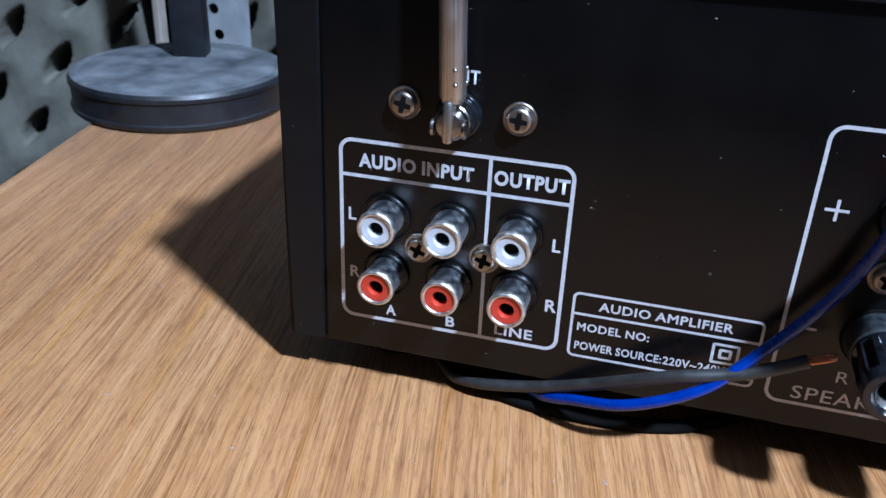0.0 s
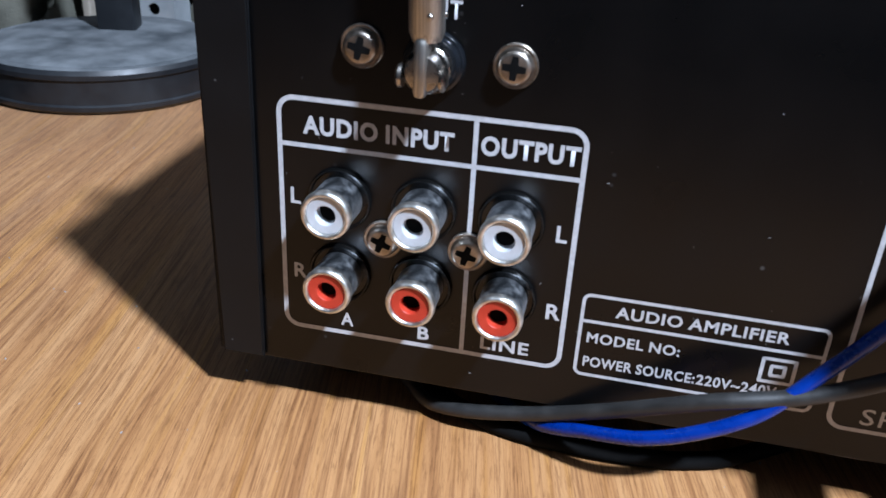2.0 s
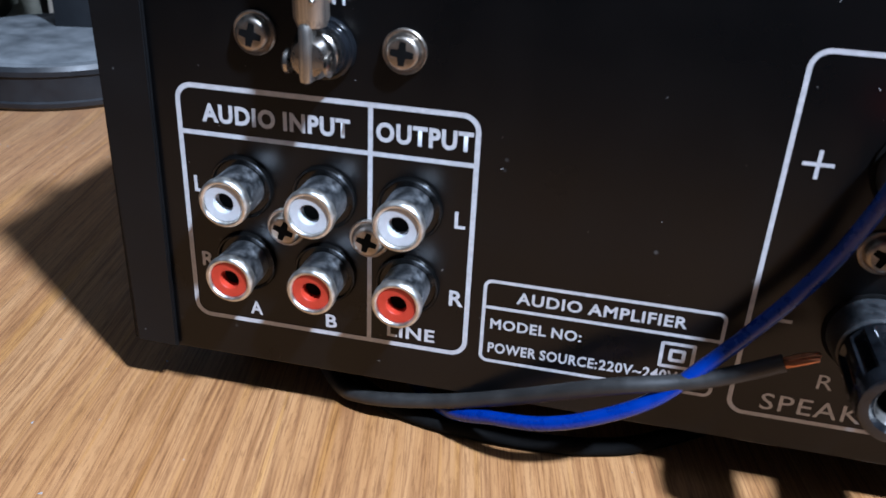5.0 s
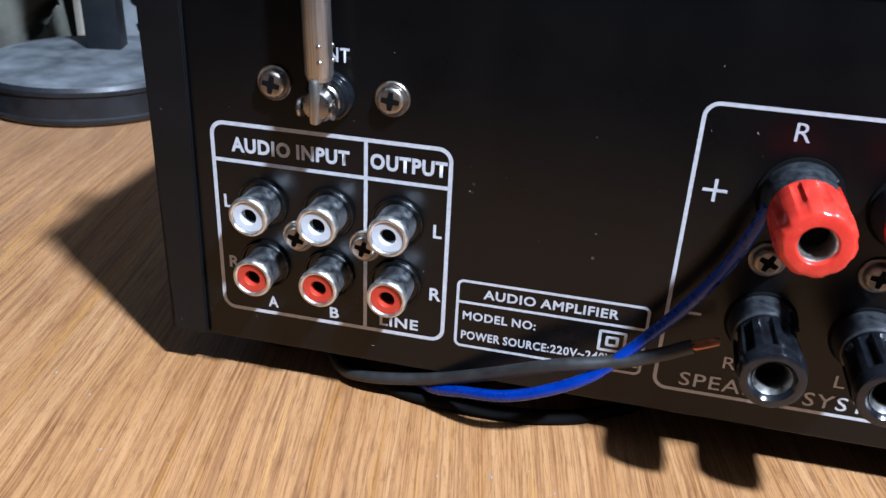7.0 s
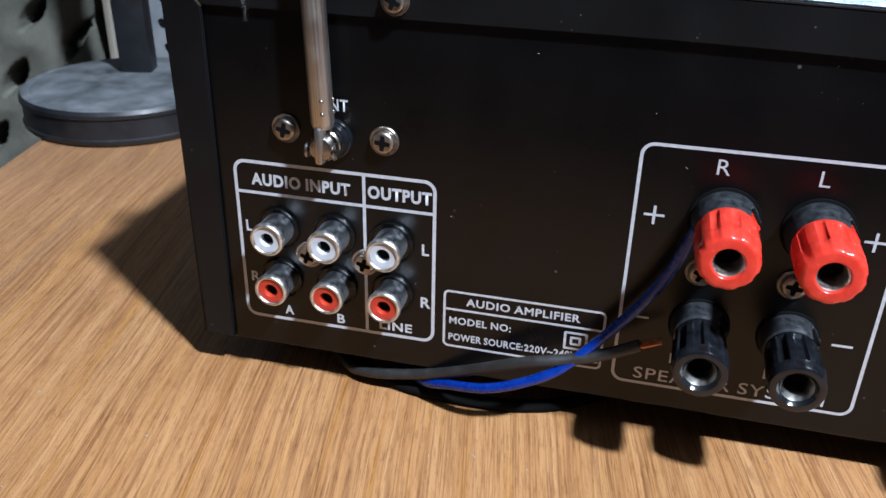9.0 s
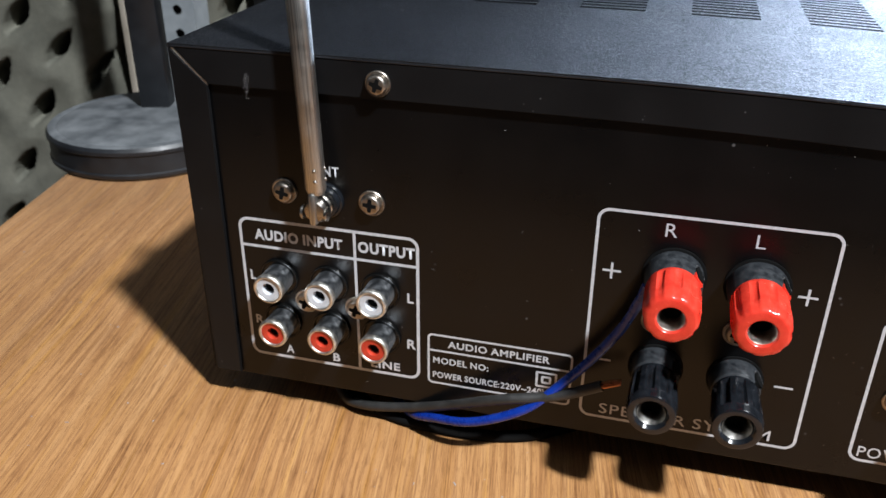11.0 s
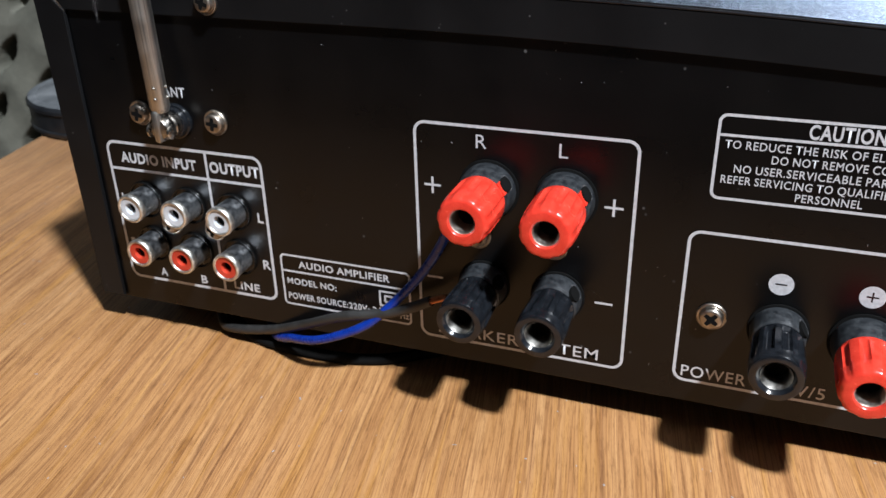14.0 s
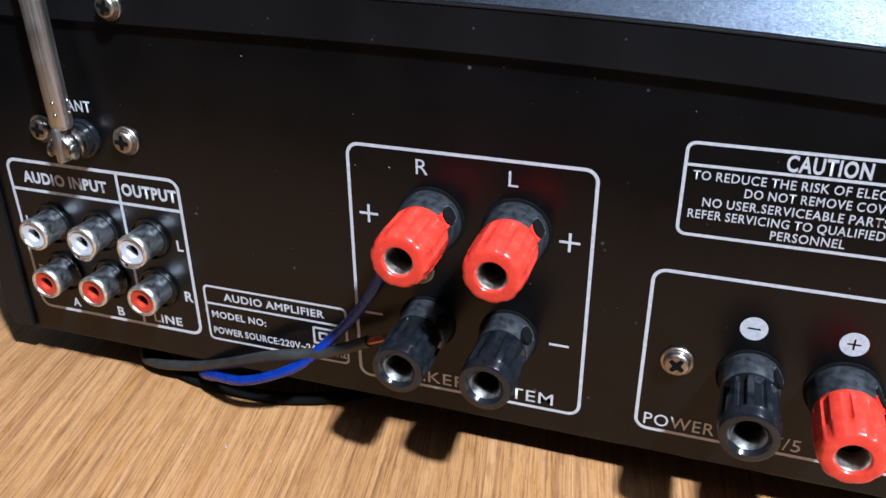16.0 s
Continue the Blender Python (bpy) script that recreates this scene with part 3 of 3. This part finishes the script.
def binding_post(x, z, word, turn, hole=34):
    steps, ribs = 120, 10
    red = word == "red"

    def groove(i, k):
        ph = ((i + turn) * ribs / steps) % 1.0
        edge = min(1.0, max(0.0, (abs(ph - 0.5) - (0.15 if red else 0.24)) / 0.06))
        return 1.0 - (0.085 if red else 0.15) * (1.0 - edge) * cut[k]

    deep = 0.0 if red else 0.0008
    inner = 0.0032 if red else 0.0038
    # each row of the cap: distance from the panel, radius, share of the groove's depth
    if red:
        collar = [(0.0, 0.0071), (0.0030, 0.0070), (0.0062, 0.0067), (0.0078, 0.0063), (0.0080, 0.0050)]
        rows = [(0.0070, 0.0050, 0), (0.0070, 0.0062, 0), (0.0073, 0.0065, 0), (0.0083, 0.0066, 0), (0.0089, 0.0067, 1), (0.0130, 0.0067, 1), (0.0160, 0.0067, 1),
                (0.0166, 0.0066, 0.45), (0.0186, 0.0065, 0.4), (0.0198, 0.0063, 0.4), (0.0205, 0.0058, 0.3), (0.0207, 0.0052, 0), (0.0206, inner + 0.0003, 0), (0.0203, inner, 0), (0.0197, inner - 0.0001, 0)]
    else:
        collar = [(0.0, 0.0072), (0.0020, 0.0071), (0.0046, 0.0068), (0.0056, 0.0065), (0.0059, 0.0060), (0.0066, 0.0060), (0.0068, 0.0050)]
        rows = [(0.0062, 0.0050, 0), (0.0062, 0.0061, 0), (0.0066, 0.0064, 0), (0.0073, 0.0064, 0), (0.0079, 0.0065, 1), (0.0130, 0.0067, 1), (0.0168, 0.0069, 1), (0.0175, 0.0067, 0),
                (0.0181, 0.0065, 0), (0.0196, 0.0065, 0), (0.0201, 0.0063, 0), (0.0202, 0.0060, 0), (0.0202, 0.0047, 0), (0.0197, 0.0042, 0), (0.0191, inner, 0)]
    shape, cut = [r[:2] for r in rows], [r[2] for r in rows]
    slim = 0.96 if red else 0.875
    shape = [(d, r * slim) for d, r in shape]
    collar = [(d, r * (0.98 if red else 0.87)) for d, r in collar]
    wide = 0.0076 if red else 0.0068
    washer = [(0.0, wide), (0.0004, wide), (0.0005, wide - 0.0002), (0.0005, 0.0055)]
    p = part("binding_post", lathe(collar, 48), DUSTY, amp, "%s-capped speaker binding post" % word, 35)
    p.location = (x, 0, z)
    part("washer", lathe(washer, 48), SHADEBLACK, p, "matt black washer", 35)
    part("cap", lathe(shape, steps, flute=groove), RED if red else BLACK, p, "%s ribbed plastic screw cap" % word, 38)
    part("socket", lathe([(0.0201 - deep, slim * inner + 0.00005), (0.0196 - deep, slim * inner - 0.0003), (0.0188 - deep, 0.0028), (0.0182 - deep, 0.0026), (0.0130, 0.0025)], 32), SLEEVE if red else DULL, p, "plated socket sleeve", 40)
    # shade down the sleeve is painted by a near-black plug
    part("bore_shade", lathe([(0.0150, 0.0), (0.0154, 0.00249), (0.0128, 0.00249)], 24), SHADEBLACK, p)
    a = radians(hole)
    out, round_ = Vector((math.cos(a), 0, math.sin(a))), Vector((-math.sin(a), 0, math.cos(a)))
    far = -0.0069 if red else -0.0062
    back, front = (0.0022, 0.0072) if red else (0.0012, 0.0060)
    half = 0.0017
    arch = [(half * math.cos(radians(d)), half * math.sin(radians(d)) - front + half) for d in range(180, 361, 15)]
    arch += [(half * math.cos(radians(d)), half * math.sin(radians(d)) - back - half) for d in range(0, 181, 15)]
    m = Matrix((round_, -out, Vector((0, 1, 0)))).transposed().to_4x4()
    # no hole is cut: a near-black slab on the collar paints its shade
    ob = part("wire_hole_shade", prism(arch, far, -0.0050), SHADEBLACK, p, "near-black slab painted as the shade in the post's wire hole")
    ob.matrix_basis = m
    if red:
        tab = [(-0.0016, -0.0048), (-0.0004, -0.0046), (0.0010, -0.0053), (0.0017, -0.0060), (0.0017, -0.0080), (-0.0016, -0.0080)]
        part("cap_tongue", prism(tab, far + 0.0003, -0.0050), RED, ob, "red edge of the cap inside the wire hole")
    lip = [(1.1 * a, far + 0.0002, 1.03 * b) for a, b in arch[13:]]
    part("hole_lip", tube(lip, 0.00022, sides=8, steps=3), COLLARLIP, ob, "worn pale lip of the wire hole", 60)
    return p


binding_post(0.0812, 0.0612, "red", 2)
binding_post(0.1002, 0.0611, "red", 5)
binding_post(0.0800, 0.0347, "black", 8)
binding_post(0.0992, 0.0347, "black", 1)
binding_post(0.1508, 0.0348, "black", 4)
binding_post(0.1688, 0.0348, "red", 7)

# telescopic aerial with its swivel joint
ant = part("aerial_base", lathe([(0.0, 0.0049), (0.0008, 0.0049), (0.0012, 0.0047), (0.0013, 0.0043), (0.0020, 0.0042), (0.0026, 0.0040), (0.0026, 0.0034)], 40), BLACK, amp, "black collar of the aerial socket", 40)
ant.location = (-0.0072, 0, 0.0702)
part("swivel", lathe([(0.0010, 0.0034), (0.0044, 0.0034), (0.0048, 0.0030), (0.0052, 0.0033), (0.0068, 0.0033), (0.0080, 0.0026), (0.0084, 0.0)], 32), CHROME, ant, "shiny plated swivel joint", 40)
for sx in (-1.5, 1.2):
    bm = lathe([(0.0, 0.0), (0.0, 0.0018), (0.0005, 0.0019), (0.0009, 0.0015), (0.0011, 0.0)], 24)
    ob = part("pivot_screw", bm, CHROME, ant, smooth=40)
    ob.matrix_basis = pose(sx * 0.0021, -0.0066, -0.0008, 0, 0, 90 if sx > 0 else -90)
bm = box(-0.0013, 0.0008, -0.0090, -0.0052, -0.0036, 0.0052, 0.0009)
part("tongue", bm, ROD, ant, "flat plated tongue of the rod", 40)
rod = part("rod", lathe([(0.0042, 0.0), (0.0044, 0.0021), (0.0058, 0.00265), (0.0905, 0.00265), (0.0910, 0.0024), (0.0925, 0.0024), (0.0927, 0.0032), (0.0965, 0.0032), (0.0972, 0.0026), (0.0974, 0.0)], 40, "z"), ROD, ant, "brushed nickel telescopic rod", 30)
rod.matrix_basis = pose(0.0003, -0.0062, 0.0, -1.94, -2.7, 0)
for dx, dy in ((0.00105, -0.00238), (0.00252, 0.0006)):
    for dz in (0.0082, 0.0110):
        bm = bmesh.new()
        bmesh.ops.create_uvsphere(bm, u_segments=12, v_segments=8, radius=0.00050)
        ob = part("crimp", bm, CHROME, rod, smooth=60)
        ob.location = (dx, dy, dz)

# ---- speaker wires ----
grey_wire = tagged(part("speaker_wire", tube([mm(*p) for p in ((-40, 60, 1.6), (-24, 30, 1.6), (-10, 9, 2.0), (-1.4, 2.4, 4.0), (14.1, 0.2, 7.8), (27.1, -3.4, 14.0), (42.2, -7.4, 22.0), (53.6, -6.6, 24.6), (61.2, -6.2, 27.4), (67.6, -6.4, 30.9))], 0.00142), GREYWIRE, None, "", 60),
                   "dark grey speaker wire lying along the amplifier's base", "wire", "speaker wires")
rng = random.Random(4)
for k in range(7):
    a = 2 * math.pi * k / 6
    r = 0.0006 if k else 0.0
    o = Vector((0, math.cos(a), math.sin(a))) * r
    bm = tube([Vector(mm(67.2, -6.4, 30.7)) + o, Vector(mm(69.9, -6.6, 32.1)) + o * 1.1, Vector(mm(72.2, -6.6, 32.9)) + o * rng.uniform(0.6, 1.8)], 0.00032, sides=6, steps=4)
    part("copper_strand", bm, COPPER, grey_wire, "bare copper strand", 60)
blue_wire = tagged(part("speaker_wire", tube([mm(*p) for p in ((-30, 60, 1.6), (-8, 28, 1.6), (6, 12, 1.6), (14.9, 1.0, 5.2), (23.5, -4.2, 9.3), (32.7, -7.6, 12.6), (41.6, -8.4, 16.6), (49.9, -7.6, 21.4), (57.2, -5.4, 28.4), (64.4, -4.4, 37.2), (70.2, -4.6, 46.6), (73.6, -5.4, 55.0), (75.4, -6.0, 61.0))], 0.00126), BLUEWIRE, None, "", 60),
                   "blue speaker wire running up to a red binding post", "wire", "speaker wires")

# placed and kept near-black so that it also fills in the shade here
black_wire = tagged(part("speaker_wire", tube([mm(*p) for p in ((-34, 52, 1.5), (-20, 22, 1.5), (-8, 12.0, 1.4), (2, 5.0, 1.6), (10, 2.2, 1.6), (18, 1.1, 1.7), (26, 0.8, 1.7), (34, 1.2, 1.6), (42, 2.6, 1.6), (52, 7.0, 1.6), (70, 22, 1.4), (84, 46, 1.6))], 0.00165), SHADEBLACK, None, "", 60),
                    "black wire on the desk, near-black to fill the shade under the amplifier's edge", "wire", "speaker wires")

# ---- behind the desk ----
stand = tagged(new("round_base_stand"), "dusty black metal stand with a round base on the desk", "stand")
stand.location = (-0.188, 0.184, 0.0)
part("base", lathe([(0.0, 0.0), (0.0, 0.0478), (0.0015, 0.0492), (0.0032, 0.0494), (0.0038, 0.0486), (0.0125, 0.0486), (0.0132, 0.0494), (0.0150, 0.0494), (0.0166, 0.0482)], 96, "z"), STANDRIM, stand, "satin black rim of the base", 30)
part("base_top", lathe([(0.0166, 0.0482), (0.0172, 0.0460), (0.0168, 0.0440), (0.0176, 0.0425), (0.0182, 0.0300), (0.0184, 0.0)], 96, "z"), STANDTOP, stand, "dust-covered top of the base", 30)
pole = part("pole", box(-0.0062, 0.0095, -0.0060, 0.0060, 0.0180, 0.52, 0.0012), STANDRIM, stand, smooth=40)
pole.matrix_basis = pose(-0.0045, 0.0160, 0, 0, 0, 16)


def egg_foam(name, wide, high, m, start):
    """Soft foam with leaf-shaped deep pits in a staggered order, one of them at start, and a wavy cut edge."""
    step = 0.0017
    nu, nv = int(wide / step), int(high / step)
    bm = bmesh.new()
    cell = Matrix(((0.0212, -0.0182), (-0.0189, -0.0392)))
    back_to_cell = cell.inverted()
    way = Vector((-0.59, -0.81)).normalized()
    grid = []
    for i in range(nu + 1):
        col = []
        for j in range(nv + 1):
            u, v = i * step, j * step
            wave = 0.006 * abs(2 * ((v / 0.0575 + 0.12) % 1.0) - 1) * (i / nu) ** 8
            p = Vector((u + 0.0022 * noise.noise(Vector((u * 22, v * 22, 1.0))), v + 0.0028 * noise.noise(Vector((u * 22, v * 22, 9.0))))) - start
            c = back_to_cell @ p
            near = 9.0
            for a in (math.floor(c.x), math.floor(c.x) + 1):
                for b in (math.floor(c.y), math.floor(c.y) + 1):
                    d = p - cell @ Vector((a, b))
                    along, across = d.dot(way), d.x * way.y - d.y * way.x
                    near = min(near, (along / 0.0140) ** 2 + abs(across) / 0.0046)
            inside = min(1.0, max(0.0, (1.12 - near) / 0.42))
            depth = 0.030 * inside * inside * (3 - 2 * inside) + 0.005 * math.exp(-0.5 * near)
            edge = max(0.0, (u - wide + 0.010) / 0.010)
            n = noise.noise(Vector((u * 30, v * 30, 4.0)))
            col.append(bm.verts.new((u - wave, min(0.034, depth + 0.030 * edge ** 3) - 0.010 - 0.0015 * n, v)))
        grid.append(col)
    for i in range(nu):
        for j in range(nv):
            bm.faces.new((grid[i][j], grid[i + 1][j], grid[i + 1][j + 1], grid[i][j + 1]))
    rim = [grid[i][0] for i in range(nu + 1)] + [grid[nu][j] for j in range(1, nv + 1)] + [grid[i][nv] for i in range(nu - 1, -1, -1)] + [grid[0][j] for j in range(nv - 1, 0, -1)]
    back = [bm.verts.new((v.co.x, 0.035, v.co.z)) for v in rim]
    for i in range(len(rim)):
        j = (i + 1) % len(rim)
        bm.faces.new((rim[i], back[i], back[j], rim[j]))
    bm.faces.new(back[::-1])
    bmesh.ops.recalc_face_normals(bm, faces=bm.faces)
    ob = part(name, bm, FOAM, None, "", 75)
    ob.matrix_basis = m
    return tagged(ob, "grey-green egg-crate acoustic foam panel behind the desk", "foam panel", "acoustic foam panels")


tagged(part("wall_partition", box(-1.2, 0.10, 0.345, 0.40, -0.75, 1.75), SCREEN), "black partition wall behind the desk", "wall", kind="structure")
egg_foam("acoustic_foam", 0.322, 0.56, pose(-0.576, 0.180, -0.32, 0, 0, 17), Vector((0.2697, 0.3674)))
egg_foam("acoustic_foam", 0.034, 0.56, pose(-0.216, 0.304, -0.32, 0, 0, 0), Vector((0.017, 0.430)))


def perforated_upright():
    """A pale steel strip, folded at both edges, with a row of round holes."""
    w, h, t, r = 0.0225, 0.62, 0.0012, 0.0030
    bm = bmesh.new()
    pitch = 0.0140
    rows = int(h / pitch)
    segs = 16
    for k in range(rows):
        z0, z1, zc = k * pitch, (k + 1) * pitch, (k + 0.5) * pitch
        xc = 0.52 * w + (0.0012 if k % 3 else -0.001)
        corner = [(w, z1), (0, z1), (0, z0), (w, z0)]
        for y in (0.0, t):
            ring = [bm.verts.new((xc + r * math.cos(2 * math.pi * i / segs + math.pi / 4), y, zc + r * math.sin(2 * math.pi * i / segs + math.pi / 4))) for i in range(segs)]
            outer = [bm.verts.new((x, y, z)) for x, z in corner]
            q = segs // 4
            for c in range(4):
                for i in range(q):
                    bm.faces.new((ring[c * q + i], outer[c], ring[(c * q + i + 1) % segs]))
                bm.faces.new((ring[((c + 1) * q) % segs], outer[c], outer[(c + 1) % 4]))
    for x0, x1 in ((-0.0012, 0.0), (w, w + 0.0012)):
        box(x0, x1, 0.0, 0.018, 0.0, rows * pitch, 0.0, bm)
    bmesh.ops.remove_doubles(bm, verts=bm.verts, dist=1e-6)
    return bm


cabinet = tagged(new("tall_cabinet"), "plain black cabinet standing behind the desk", "cabinet")
cabinet.location = (-0.180, 0.292, -0.75)
part("body", box(0.0, 0.24, 0.008, 0.050, 0.0, 1.35, 0.002), MATT, cabinet)
part("door", box(0.003, 0.237, 0.0, 0.0075, 0.01, 1.34, 0.0015), MATT, cabinet)
up = tagged(part("shelf_upright", perforated_upright(), PALE), "pale grey perforated steel shelf upright behind the desk", "upright")
up.matrix_basis = pose(-0.2245, 0.262, -0.40, 0, 0, 4)
bar = tagged(part("trim_strip", box(-0.0033, 0.0013, -0.004, 0.004, 0.0, 0.70, 0.001), BEIGE), "narrow beige painted trim strip behind the desk", "trim strip")
bar.matrix_basis = pose(-0.2660, 0.285, -0.40, 0, 0.6, 0)

# ---- dust ----
def dust(name, count, place, size, seed, on_cover=False):
    rnd = random.Random(seed)
    bm = bmesh.new()
    for _ in range(count):
        c, nrm = place(rnd)
        s = size * rnd.uniform(0.4, 1.4)
        tilt = Matrix.Rotation(rnd.uniform(0, 6.3), 4, nrm)
        a = tilt @ nrm.orthogonal().normalized()
        b = nrm.cross(a)
        L = s * rnd.choice((1, 1, 1.4, 2.6))
        base = [bm.verts.new(c + a * L * i + b * s * j * 0.7) for i, j in ((-1, -0.6), (1, -1), (0.8, 0.7), (-0.7, 1))]
        top = bm.verts.new(c + nrm * s * 0.5)
        for i in range(4):
            bm.faces.new((base[i], base[(i + 1) % 4], top))
    ob = part(name, sagged(bm) if on_cover else bm, LINT)
    return ob


tagged(dust("panel_dust", 110, lambda r: (Vector((r.uniform(LEFT + 0.012, 0.2), -0.00003, r.uniform(0.014, 0.097))), Vector((0, -1, 0))), 0.00008, 3), "pale specks of dust on the black rear panel", "dust", kind="stuff")
tagged(dust("cover_dust", 420, lambda r: (Vector((r.uniform(LEFT + 0.002, 0.2), 0.001 + 0.058 * r.random(), TOP + 0.00003)), Vector((0, 0, 1))), 0.00010, 5, True), "pale specks of dust on the black cover", "dust", kind="stuff")
tagged(dust("desk_dust", 260, lambda r: (Vector((r.uniform(-0.18, 0.2), r.uniform(-0.09, 0.13), 0.00003)), Vector((0, 0, 1))), 0.00023, 8), "pale specks of dust on the desk top", "dust", kind="stuff")


def scuff(r):
    return Vector((-0.0262 + 0.0011 * r.uniform(-1, 1) * r.random(), FRONT - 0.00001, 0.0990 + 0.0032 * r.uniform(-1, 1))), Vector((0, -1, 0))


tagged(dust("flange_scuff", 190, scuff, 0.000034, 12), "pale scratched scuff on the black cover edge", "scuff", kind="stuff")
